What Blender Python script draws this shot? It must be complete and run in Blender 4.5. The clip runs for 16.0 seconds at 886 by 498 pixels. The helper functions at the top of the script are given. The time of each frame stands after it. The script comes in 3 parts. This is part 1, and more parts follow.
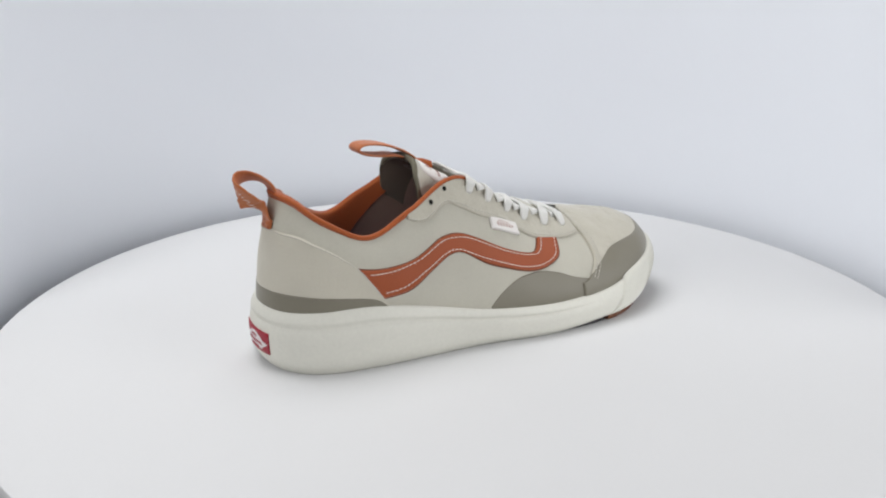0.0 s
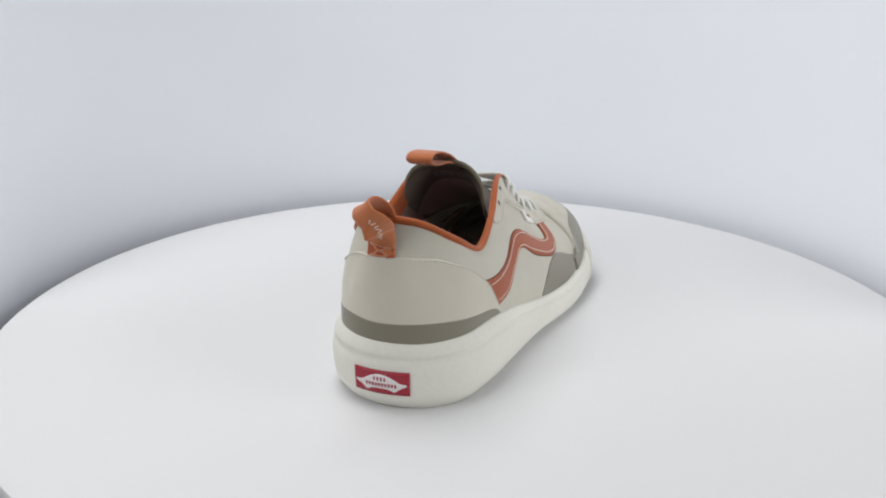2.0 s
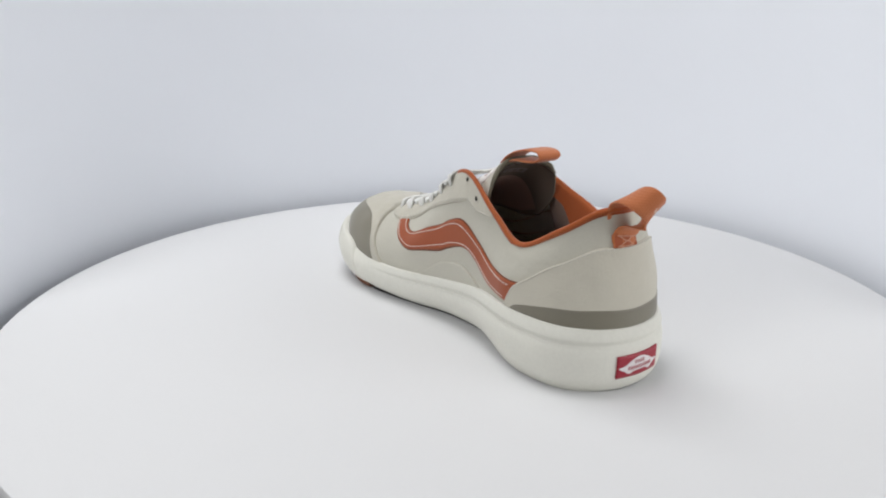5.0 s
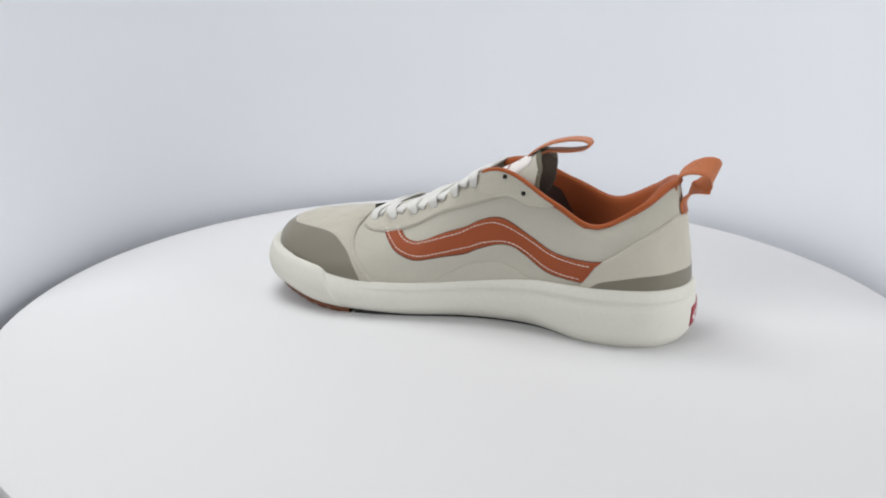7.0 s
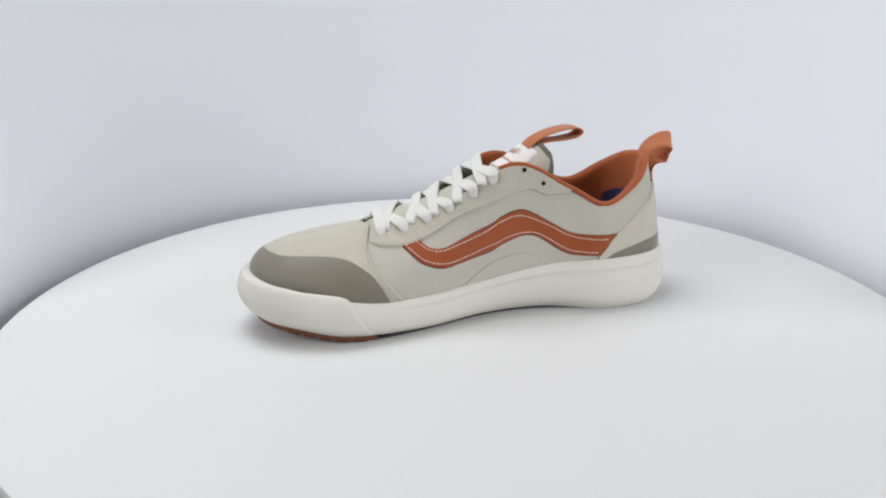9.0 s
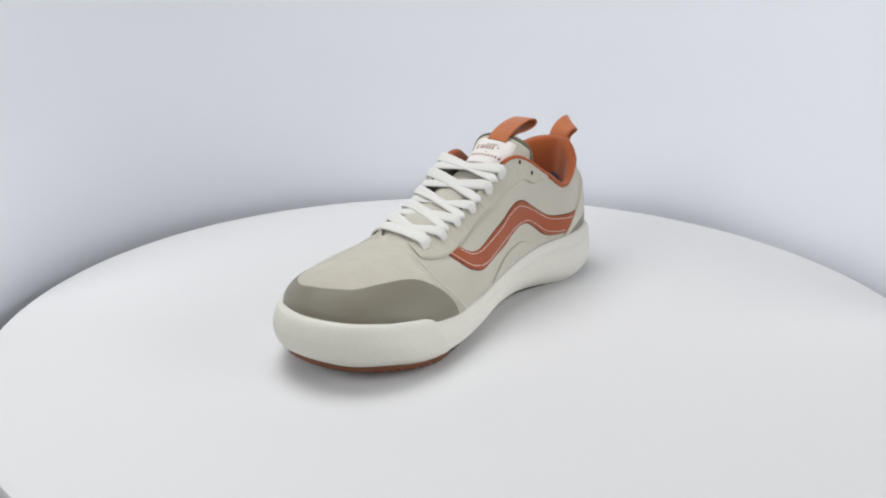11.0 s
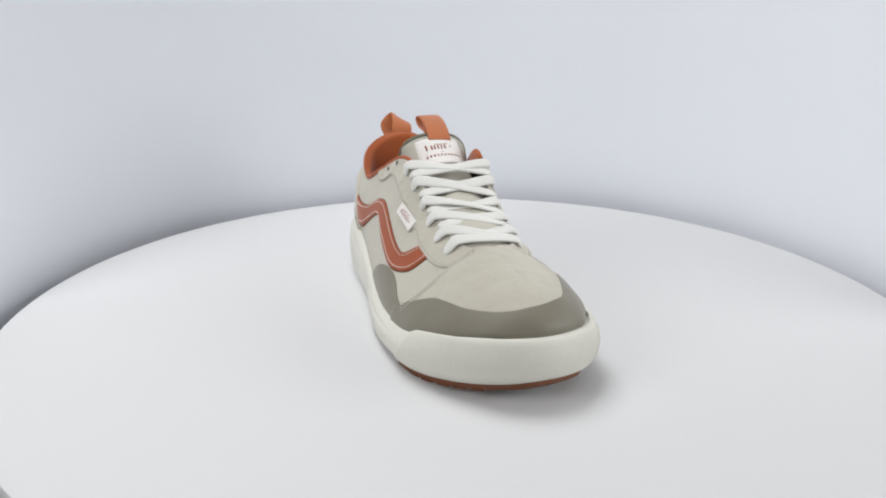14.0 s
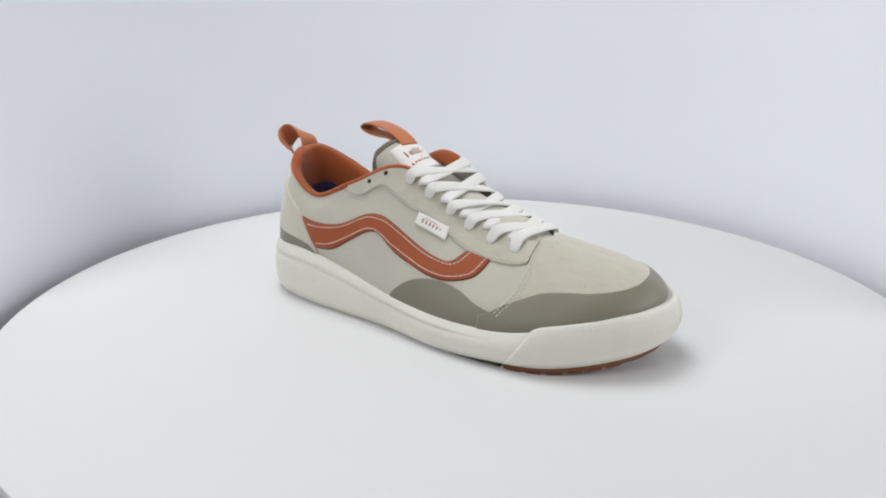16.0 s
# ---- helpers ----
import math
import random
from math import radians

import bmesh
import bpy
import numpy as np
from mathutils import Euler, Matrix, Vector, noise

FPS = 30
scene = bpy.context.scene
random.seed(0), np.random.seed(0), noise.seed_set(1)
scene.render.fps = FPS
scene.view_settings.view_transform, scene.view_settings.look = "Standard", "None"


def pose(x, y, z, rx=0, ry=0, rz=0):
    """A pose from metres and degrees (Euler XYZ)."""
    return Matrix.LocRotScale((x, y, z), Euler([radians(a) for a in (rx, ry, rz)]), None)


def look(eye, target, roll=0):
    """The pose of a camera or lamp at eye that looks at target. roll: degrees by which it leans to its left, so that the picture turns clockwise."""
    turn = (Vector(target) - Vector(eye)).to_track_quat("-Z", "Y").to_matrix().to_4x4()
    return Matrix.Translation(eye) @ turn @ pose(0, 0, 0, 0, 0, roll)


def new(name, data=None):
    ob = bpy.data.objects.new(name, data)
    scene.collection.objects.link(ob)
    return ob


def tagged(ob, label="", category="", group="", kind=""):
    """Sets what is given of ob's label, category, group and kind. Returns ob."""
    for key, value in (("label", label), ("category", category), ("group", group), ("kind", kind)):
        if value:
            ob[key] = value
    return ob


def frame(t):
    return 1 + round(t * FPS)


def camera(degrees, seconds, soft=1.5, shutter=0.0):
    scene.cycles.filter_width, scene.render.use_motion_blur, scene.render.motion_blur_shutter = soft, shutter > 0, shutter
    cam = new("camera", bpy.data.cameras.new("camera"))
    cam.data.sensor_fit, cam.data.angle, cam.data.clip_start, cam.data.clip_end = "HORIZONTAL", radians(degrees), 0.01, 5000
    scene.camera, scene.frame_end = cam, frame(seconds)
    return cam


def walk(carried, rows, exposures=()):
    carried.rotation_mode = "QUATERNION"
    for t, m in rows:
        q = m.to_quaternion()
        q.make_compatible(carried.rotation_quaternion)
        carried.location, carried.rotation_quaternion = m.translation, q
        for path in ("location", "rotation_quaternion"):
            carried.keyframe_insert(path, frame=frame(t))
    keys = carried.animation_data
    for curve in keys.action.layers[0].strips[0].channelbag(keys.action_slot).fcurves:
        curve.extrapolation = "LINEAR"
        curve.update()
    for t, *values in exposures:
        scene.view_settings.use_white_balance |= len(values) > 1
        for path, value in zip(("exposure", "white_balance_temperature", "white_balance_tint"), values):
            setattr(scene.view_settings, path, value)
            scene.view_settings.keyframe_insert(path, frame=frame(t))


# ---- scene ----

cam = camera(57.83, 16.0, soft=2.05)
EYE, AIM = (0.0, -0.5225, 0.2084), (-0.0138, -0.0465, 0.0562)
walk(cam, [(0.0, look(EYE, AIM, 0.14)), (16.0, look(EYE, AIM, 0.14))])
START, SPIN = 25.85, 18.42  # heading of the turntable at the start and degrees a second

# ---- light: unseen panels overhead, front left and right, in an assumed white tent ----
scene.view_settings.exposure = -0.06
world = bpy.data.worlds.new("studio")
scene.world = world
world.use_nodes = True
world.node_tree.nodes["Background"].inputs[0].default_value = (0.86, 0.91, 1.0, 1)
world.node_tree.nodes["Background"].inputs[1].default_value = 0.25


def panel_light(name, place, target, wide, high, watts, colour, spread=180):
    lamp = bpy.data.lights.new(name, "AREA")
    lamp.shape, lamp.size, lamp.size_y, lamp.energy, lamp.color = "RECTANGLE", wide, high, watts, colour
    lamp.spread = radians(spread)
    ob = new(name, lamp)
    ob.matrix_world = look(place, target)
    return ob


LED = (0.985, 0.99, 1.0)
panel_light("overhead_panel", (-0.28, 0.18, 1.25), (-0.08, 0.1, 0), 0.8, 0.75, 12.0, LED)
panel_light("side_panel_a", (-0.75, -0.7, 0.6), (-0.1, 0.25, 0.0), 0.6, 0.5, 4.2, LED, 160)
# added fill on the right, raised to brighten the backdrop's left side
panel_light("fill_panel_b", (1.0, -0.38, 0.32), (-0.1, 0.3, 0.08), 0.8, 0.6, 7.4, LED)


# ---- materials ----
def material(name, colour, rough=0.7, dark=None, grain=900.0, bump=0.15, patch=35.0, kind="noise", gloss=0.3, metal=0.0, weave=0.0006, sheen=0.0, wave=0.0):
    """A surface with fine grain, broad unevenness and relief at real size."""
    m = bpy.data.materials.new(name)
    m.use_nodes = True
    nt = m.node_tree
    n, l = nt.nodes, nt.links
    b = n["Principled BSDF"]
    tc = n.new("ShaderNodeTexCoord")
    fine, broad = n.new("ShaderNodeTexNoise"), n.new("ShaderNodeTexNoise")
    fine.inputs["Scale"].default_value, fine.inputs["Detail"].default_value = grain, 3
    broad.inputs["Scale"].default_value, broad.inputs["Detail"].default_value = patch, 4
    mixer, ramp = n.new("ShaderNodeMixRGB"), n.new("ShaderNodeMixRGB")
    dark = dark or tuple(c * 0.82 for c in colour)
    l.new(tc.outputs["Object"], fine.inputs["Vector"])
    l.new(tc.outputs["Object"], broad.inputs["Vector"])
    mixer.inputs[1].default_value, mixer.inputs[2].default_value = (*dark, 1), (*colour, 1)
    add = n.new("ShaderNodeMath")
    add.operation = "MULTIPLY_ADD"
    add.inputs[1].default_value, add.inputs[2].default_value = 0.6, 0.0
    l.new(fine.outputs[0], add.inputs[0])
    half = n.new("ShaderNodeMath")
    half.operation = "MULTIPLY_ADD"
    half.inputs[1].default_value = 0.6
    l.new(broad.outputs[0], half.inputs[0])
    l.new(add.outputs[0], half.inputs[2])
    half.use_clamp = True
    l.new(half.outputs[0], mixer.inputs[0])
    l.new(mixer.outputs[0], b.inputs["Base Color"])
    b.inputs["Roughness"].default_value = rough
    b.inputs["Specular IOR Level"].default_value = gloss
    b.inputs["Metallic"].default_value = metal
    if sheen:
        b.inputs["Sheen Weight"].default_value = sheen
    height = fine.outputs[0]
    if kind in ("weave", "ribbed"):
        wa = n.new("ShaderNodeTexWave")
        wa.bands_direction = "X" if kind == "weave" else "DIAGONAL"
        wa.inputs["Scale"].default_value = 0.314 / weave
        wa.inputs["Distortion"].default_value = 0.6
        wb = n.new("ShaderNodeTexWave")
        wb.bands_direction = "Z"
        wb.inputs["Scale"].default_value = 0.314 / weave
        wb.inputs["Distortion"].default_value = 0.6
        l.new(tc.outputs["Object"], wa.inputs["Vector"])
        l.new(tc.outputs["Object"], wb.inputs["Vector"])
        both = n.new("ShaderNodeMath")
        both.operation = "MULTIPLY"
        l.new(wa.outputs[1], both.inputs[0])
        l.new(wb.outputs[1], both.inputs[1])
        mixed = n.new("ShaderNodeMath")
        l.new(both.outputs[0], mixed.inputs[0])
        l.new(fine.outputs[0], mixed.inputs[1])
        height = mixed.outputs[0]
    bp = n.new("ShaderNodeBump")
    bp.inputs["Strength"].default_value, bp.inputs["Distance"].default_value = bump, 0.0006
    l.new(height, bp.inputs["Height"])
    if wave:
        soft = n.new("ShaderNodeBump")
        soft.inputs["Strength"].default_value, soft.inputs["Distance"].default_value = wave, 0.004
        l.new(broad.outputs[0], soft.inputs["Height"])
        l.new(soft.outputs[0], bp.inputs["Normal"])
    l.new(bp.outputs[0], b.inputs["Normal"])
    return m


CANVAS = material("greige_canvas", (0.535, 0.515, 0.44), 0.85, kind="weave", bump=0.18, sheen=0.15, wave=0.45)
SUEDE = material("greige_suede", (0.535, 0.508, 0.428), 0.95, dark=(0.44, 0.415, 0.348), grain=1500, bump=0.5, patch=70, sheen=0.3, wave=0.6)
COUNTER = material("heel_counter_suede", (0.565, 0.535, 0.452), 0.95, dark=(0.50, 0.472, 0.395), grain=1500, bump=0.4, patch=60, sheen=0.3, wave=0.3)
TAUPE = material("taupe_rubberised_film", (0.20, 0.183, 0.138), 0.5, grain=1200, bump=0.12, gloss=0.4, sheen=0.2)
OLIVE = material("olive_tongue_binding", (0.15, 0.137, 0.098), 0.8, grain=1200, bump=0.2)
RUST = material("rust_leather", (0.335, 0.074, 0.022), 0.6, grain=700, bump=0.2, gloss=0.25, sheen=0.2)
RUST_EDGE_SHADE = material("raw_edge_and_gap_shade", (0.16, 0.055, 0.03), 0.8)
ORANGE = material("orange_textile", (0.385, 0.09, 0.021), 0.85, kind="weave", bump=0.25, sheen=0.2)
WEBBING = material("orange_webbing", (0.50, 0.155, 0.055), 0.75, kind="ribbed", weave=0.0012, bump=0.35, sheen=0.2)
FOAM = material("off_white_rubber", (0.715, 0.705, 0.635), 0.55, grain=500, bump=0.06, patch=25, gloss=0.35)
BUMPER = material("off_white_textured_rubber", (0.70, 0.69, 0.62), 0.6, grain=600, bump=0.1, gloss=0.35)
GUM = material("brown_gum_rubber", (0.165, 0.062, 0.028), 0.6, grain=500, bump=0.12)
DARKSOLE = material("outsole_contact_shade", (0.05, 0.045, 0.045), 0.8)
LINING_DARK = material("dark_brown_tongue_lining", (0.14, 0.115, 0.09), 0.9, kind="weave", bump=0.3)
LINING = material("brown_mesh_lining", (0.32, 0.225, 0.18), 0.9, kind="weave", bump=0.3)
INSOLE = material("navy_insole_textile", (0.115, 0.135, 0.25), 0.9, kind="weave", bump=0.3)
LACE = material("white_cotton_lace", (0.74, 0.735, 0.70), 0.95, kind="ribbed", weave=0.0009, bump=0.2, sheen=0.2)
THREAD = material("off_white_thread", (0.80, 0.72, 0.64), 0.85)
THREAD_ORANGE = material("pale_orange_thread", (0.56, 0.30, 0.20), 0.85)
THREAD_GREIGE = material("greige_thread", (0.57, 0.55, 0.49), 0.9)
LABEL = material("white_woven_label", (0.82, 0.79, 0.76), 0.85, kind="weave", bump=0.2, weave=0.0004)
SIZE_TAG = material("grey_brown_size_tag", (0.21, 0.19, 0.175), 0.8)
INK = material("rust_print", (0.30, 0.10, 0.06), 0.8)
RED = material("red_rubber_label", (0.32, 0.018, 0.035), 0.5, gloss=0.4)
WHITE_PRINT = material("white_print", (0.75, 0.70, 0.70), 0.6)
HOLE_SHADE = material("eyelet_hole_shade", (0.012, 0.011, 0.01), 0.9)
DISC = material("matt_white_turntable_laminate", (0.68, 0.68, 0.683), 0.55, dark=(0.655, 0.658, 0.663), grain=400, patch=9, bump=0.02, gloss=0.2)
RIM = material("black_turntable_rim", (0.02, 0.02, 0.022), 0.5)
PAPER = material("white_backdrop_paper", (0.795, 0.815, 0.855), 0.95, dark=(0.775, 0.798, 0.84), grain=600, patch=5, bump=0.03, gloss=0.1)
TABLE = material("dark_table_top", (0.03, 0.03, 0.032), 0.7)
BOUNCE_CLOTH = material("white_bounce_cloth", (0.75, 0.75, 0.76), 0.95, kind="weave", weave=0.001)


# ---- mesh helpers ----
class Shape:
    """Collects grids, tubes and faces of one mesh."""

    def __init__(self):
        self.points, self.faces, self.count = [], [], 0

    def add(self, points, faces):
        points = np.asarray(points, float).reshape(-1, 3)
        self.faces += [tuple(int(i) + self.count for i in f) for f in faces]
        self.points.append(points)
        self.count += len(points)

    def grid(self, p, round_u=False, round_v=False, flip=False):
        a, b = p.shape[:2]
        faces = []
        for i in range(a if round_u else a - 1):
            for j in range(b if round_v else b - 1):
                f = (i * b + j, (i + 1) % a * b + j, (i + 1) % a * b + (j + 1) % b, i * b + (j + 1) % b)
                faces.append(f[::-1] if flip else f)
        self.add(p, faces)

    def fan(self, ring, flip=False):
        ring = np.asarray(ring)
        k = len(ring)
        self.add(np.vstack([ring, ring.mean(0)]), [((i, (i + 1) % k, k) if not flip else ((i + 1) % k, i, k)) for i in range(k)])

    def mesh(self, name, smooth=True, scale=1.0):
        me = bpy.data.meshes.new(name)
        me.from_pydata((np.vstack(self.points) * scale).tolist(), [], self.faces)
        bm = bmesh.new()
        bm.from_mesh(me)
        bmesh.ops.remove_doubles(bm, verts=bm.verts, dist=1e-6)
        bmesh.ops.recalc_face_normals(bm, faces=bm.faces)
        bm.to_mesh(me)
        bm.free()
        if smooth:
            me.shade_smooth()
        return me


def part(name, shape, mat, parent=None, label="", smooth=True, sharp=None):
    me = shape.mesh(name, smooth) if isinstance(shape, Shape) else shape
    me.materials.append(mat)
    if sharp:
        me.set_sharp_from_angle(angle=radians(sharp))
    ob = new(name, me)
    ob.parent = parent
    return tagged(ob, label) if label else ob


def curve(points, n):
    """A smooth open line through points, n samples evenly spread."""
    p = np.asarray(points, float)
    q = np.vstack([2 * p[0] - p[1], p, 2 * p[-1] - p[-2]])
    out = []
    for i in range(1, len(q) - 2):
        f = np.linspace(0, 1, 24, endpoint=False)[:, None]
        a, b, c, d = q[i - 1:i + 3]
        out.append(0.5 * (2 * b + (c - a) * f + (2 * a - 5 * b + 4 * c - d) * f ** 2 + (3 * b - a - 3 * c + d) * f ** 3))
    out = np.vstack(out + [p[-1:]])
    length = np.r_[0, np.cumsum(np.linalg.norm(np.diff(out, axis=0), axis=1))]
    x = np.linspace(0, length[-1], n)
    return np.stack([np.interp(x, length, out[:, k]) for k in range(out.shape[1])], 1)


def unit(a):
    return a / np.maximum(np.linalg.norm(a, axis=-1, keepdims=True), 1e-9)


def tangents(p, closed=False):
    if closed:
        return unit(np.roll(p, -1, 0) - np.roll(p, 1, 0))
    return unit(np.gradient(p, axis=0))


# ---- sneaker surfaces: stations run round the foot from the heel along the outer side, the toe and the inner side ----
FOOT = np.array([
    (-131.5, 4, 35.2), (-126, -18, 35.2), (-109.5, -33, 36.2), (-80, -39, 36.3), (-45, -42, 30), (-5, -47, 21.8), (40, -52, 18), (80, -51, 19),
    (108, -46, 24.5), (133, -34.5, 32), (150.5, -16, 36), (157, 6, 37), (149, 28.5, 35.5), (131, 42, 32.5), (108, 50, 27), (80, 51, 23),
    (45, 46, 23.2), (5, 39, 27.8), (-35, 38, 33.4), (-75, 43, 35.2), (-107.5, 38, 35.5), (-125, 24, 35.4)], float)
TOP = np.array([
    (-121, 6, 99), (-115, -12.5, 96.3), (-103, -26.5, 86.5), (-78, -31, 75), (-49, -27.5, 86.5), (-11.5, -18.3, 100.2), (35, -14, 76), (75, -9, 63.8),
    (86, 6, 63.2), (101, 6, 60.2), (112, 6, 58.3), (116, 6, 57.6), (112, 6, 58.3), (101, 6, 60.2), (86, 6, 63.2), (75, 21, 63.8),
    (35, 25, 76), (-10.5, 31.5, 102.2), (-49, 37.5, 85.8), (-76, 38.8, 73), (-102, 32, 86), (-115.5, 18.7, 97)], float)
# outward and upward handle at the foot, outward and downward handle at the top
SHAPE = np.array([
    (-1, 20, 5, 20), (0, 20, 5, 18), (1, 16, 6.5, 14), (1, 12, 8, 10), (1, 20, 8, 20), (0, 26, 8, 18), (0, 20, 11, 16), (1, 16, 17, 11),
    (2, 13, 22, 1.5), (2, 11, 22, 0.8), (2, 9, 23, 0.6), (2, 9, 24, 0.6), (2, 10, 23, 0.6), (2, 12, 22, 0.8), (2, 15, 22, 1.5), (2, 16, 16, 11),
    (3, 20, 11, 16), (6, 26, 8.5, 18), (6, 20, 8, 20), (3, 12, 8, 10), (1, 16, 6.5, 14), (0, 20, 5, 18)], float)
# sole: outward reach of the wall, outward reach of the lower edge, height of the lower edge
SOLE = np.array([
    (5.8, 4.6, -0.4), (6.0, 4.8, -0.9), (6.4, 4.8, -1.1), (6.6, 5.4, -1.1), (5, 5, -1.1), (4, 3, -1.1), (6.5, 6, -1), (7.8, 7.6, 1.5), (7.5, 6.5, 2.5), (6, 4, 5.8), (8.4, 4.5, 9.8), (9.6, 4.5, 12.2),
    (9.6, 5, 10.2), (9.2, 4, 7.3), (7, 4, 3.6), (6, 2.5, 1.8), (4, -0.5, 0.3), (3, -5.5, 0.3), (4, -5.5, 0.3), (6, 2.5, -1.1), (7.2, 4.8, -1.1), (7.0, 4.8, -0.9)], float)
N = len(FOOT)


def along(table, s):
    """Smooth closed interpolation of a station table."""
    s = np.asarray(s, float) % N
    i = np.floor(s).astype(int)
    f = (s - i)[..., None]
    a, b, c, d = (table[(i + k) % N] for k in (-1, 0, 1, 2))
    return 0.5 * (2 * b + (c - a) * f + (2 * a - 5 * b + 4 * c - d) * f ** 2 + (3 * b - a - 3 * c + d) * f ** 3)


def outward(s):
    t = along(FOOT, np.asarray(s) + 0.02) - along(FOOT, np.asarray(s) - 0.02)
    n = np.stack([t[..., 1], -t[..., 0], 0 * t[..., 0]], -1)
    return n / np.linalg.norm(n, axis=-1, keepdims=True)


def upper_at(s, v):
    """The upper's outside in millimetres: v is 0 at the sole and 1 at the collar, the facing's edge or the ridge."""
    s, v = np.broadcast_arrays(np.asarray(s, float), np.asarray(v, float))
    a, d, h = along(FOOT, s), along(TOP, s), along(SHAPE, s)
    flat = (d - a) * (1, 1, 0)
    way = -flat / np.maximum(np.linalg.norm(flat, axis=-1, keepdims=True), 1e-6)
    up = np.array((0, 0, 1.0))
    b = a + way * h[..., 0:1] + up * h[..., 1:2]
    c = d + way * h[..., 2:3] - up * h[..., 3:4]
    dent = 0.35 * np.sin(2.1 * s + 6.0 * v) * np.sin(8.0 * v + 1.3 * s) + 0.2 * np.sin(5.3 * s - 3.0 * v) * np.sin(11.0 * v)
    dent = (dent * np.sin(np.pi * np.clip(v, 0, 1)) ** 0.7)[..., None]
    v = v[..., None]
    a, b, c, d = a + way * dent, b + way * dent, c + way * dent + up * dent, d + up * dent
    return (1 - v) ** 3 * a + 3 * (1 - v) ** 2 * v * b + 3 * (1 - v) * v ** 2 * c + v ** 3 * d


def upper_normal(s, v):
    e = 0.02
    ds = upper_at(s + e, v) - upper_at(s - e, v)
    dv = upper_at(s, np.clip(v + e, 0, 1)) - upper_at(s, np.clip(v - e, 0, 1))
    n = np.cross(ds, dv)
    n /= np.maximum(np.linalg.norm(n, axis=-1, keepdims=True), 1e-9)
    return n


def sole_at(s, w):
    """The sole's wall: w runs from the lower edge (0) to the lip under the upper (1)."""
    s, w = np.broadcast_arrays(np.asarray(s, float), np.asarray(w, float))
    a, q, n = along(FOOT, s), along(SOLE, s), outward(s)
    w = w[..., None]
    reach = q[..., 1:2] + (q[..., 0:1] - q[..., 1:2]) * np.sin(np.clip(w / 0.6, 0, 1) * np.pi / 2)
    reach = reach - np.minimum(q[..., 0:1] - 2.5, 4.0) * np.clip((w - 0.55) / 0.45, 0, 1) ** 1.7
    reach = reach - 3.8 * (1 - np.clip(w / 0.3, 0, 1)) ** 2.2
    p = a + n * reach
    p[..., 2] = (q[..., 2:3] + (a[..., 2:3] + 1 - q[..., 2:3]) * w)[..., 0]
    return p


TURN = radians(6.5)


def seat(p):
    """From the shoe's own millimetres to metres on the turntable."""
    p = np.asarray(p, float) * 0.001
    c, s = math.cos(TURN), math.sin(TURN)
    return np.stack([c * p[..., 0] - s * p[..., 1] - 0.0138, s * p[..., 0] + c * p[..., 1] - 0.0149, p[..., 2]], -1)


GS, GV = np.meshgrid(np.arange(0, N, 0.1), np.linspace(0, 1, 41), indexing="ij")
GP = upper_at(GS, GV)


def patch(s, v, lift, base=-0.5, edge=0.35, open_top=False):
    """A sheet of thickness lift lying on the upper, over a grid of (s, v), with rounded edges."""
    s, v = np.array(s, float), np.array(v, float)
    q = np.stack([s, v], -1)
    q = np.pad(q, ((2, 2), (2, 2), (0, 0)), mode="edge")
    k = np.pad(np.full(s.shape, lift), 2, constant_values=0)
    k[1:-1, 1:-1] = np.where(k[1:-1, 1:-1] == 0, lift * 0.6, k[1:-1, 1:-1])
    k[0], k[-1], k[:, 0], k[:, -1] = base, base, base, base
    if open_top:
        k[1:-1, -2:] = lift
    q[2] += (q[3] - q[2]) * edge
    q[-3] += (q[-4] - q[-3]) * edge
    q[:, 2] += (q[:, 3] - q[:, 2]) * edge
    q[:, -3] += (q[:, -4] - q[:, -3]) * edge
    p = upper_at(q[..., 0], q[..., 1]) + upper_normal(q[..., 0], q[..., 1]) * k[..., None]
    g = Shape()
    g.grid(seat(p))
    return g


def between(a, b, n, m, lift, **more):
    """A sheet between two lines of (s, v)."""
    a, b = curve(a, n), curve(b, n)
    f = np.linspace(0, 1, m)[None, :, None]
    q = a[:, None] * (1 - f) + b[:, None] * f
    return patch(q[..., 0], q[..., 1], lift, **more)


def lying(q, lift):
    """Points in millimetres above the upper, and the normals there."""
    n = upper_normal(q[:, 0], q[:, 1])
    return upper_at(q[:, 0], q[:, 1]) + n * lift, n


def tube(p, radius, sides=8, closed=False, g=None, flat=1.0, normals=None):
    """A round or flattened cord along p, in millimetres."""
    t = tangents(p, closed)
    n = normals if normals is not None else np.tile((0, 0, 1.0), (len(p), 1))
    n = unit(n - t * (n * t).sum(1, keepdims=True))
    w = np.cross(t, n)
    a = np.linspace(0, 2 * np.pi, sides, endpoint=False)
    r = p[:, None] + radius * (np.cos(a)[None, :, None] * w[:, None] + flat * np.sin(a)[None, :, None] * n[:, None])
    g = g or Shape()
    g.grid(seat(r), round_u=closed, round_v=True)
    if not closed:
        g.fan(seat(r[0]))
        g.fan(seat(r[-1]))
    return g


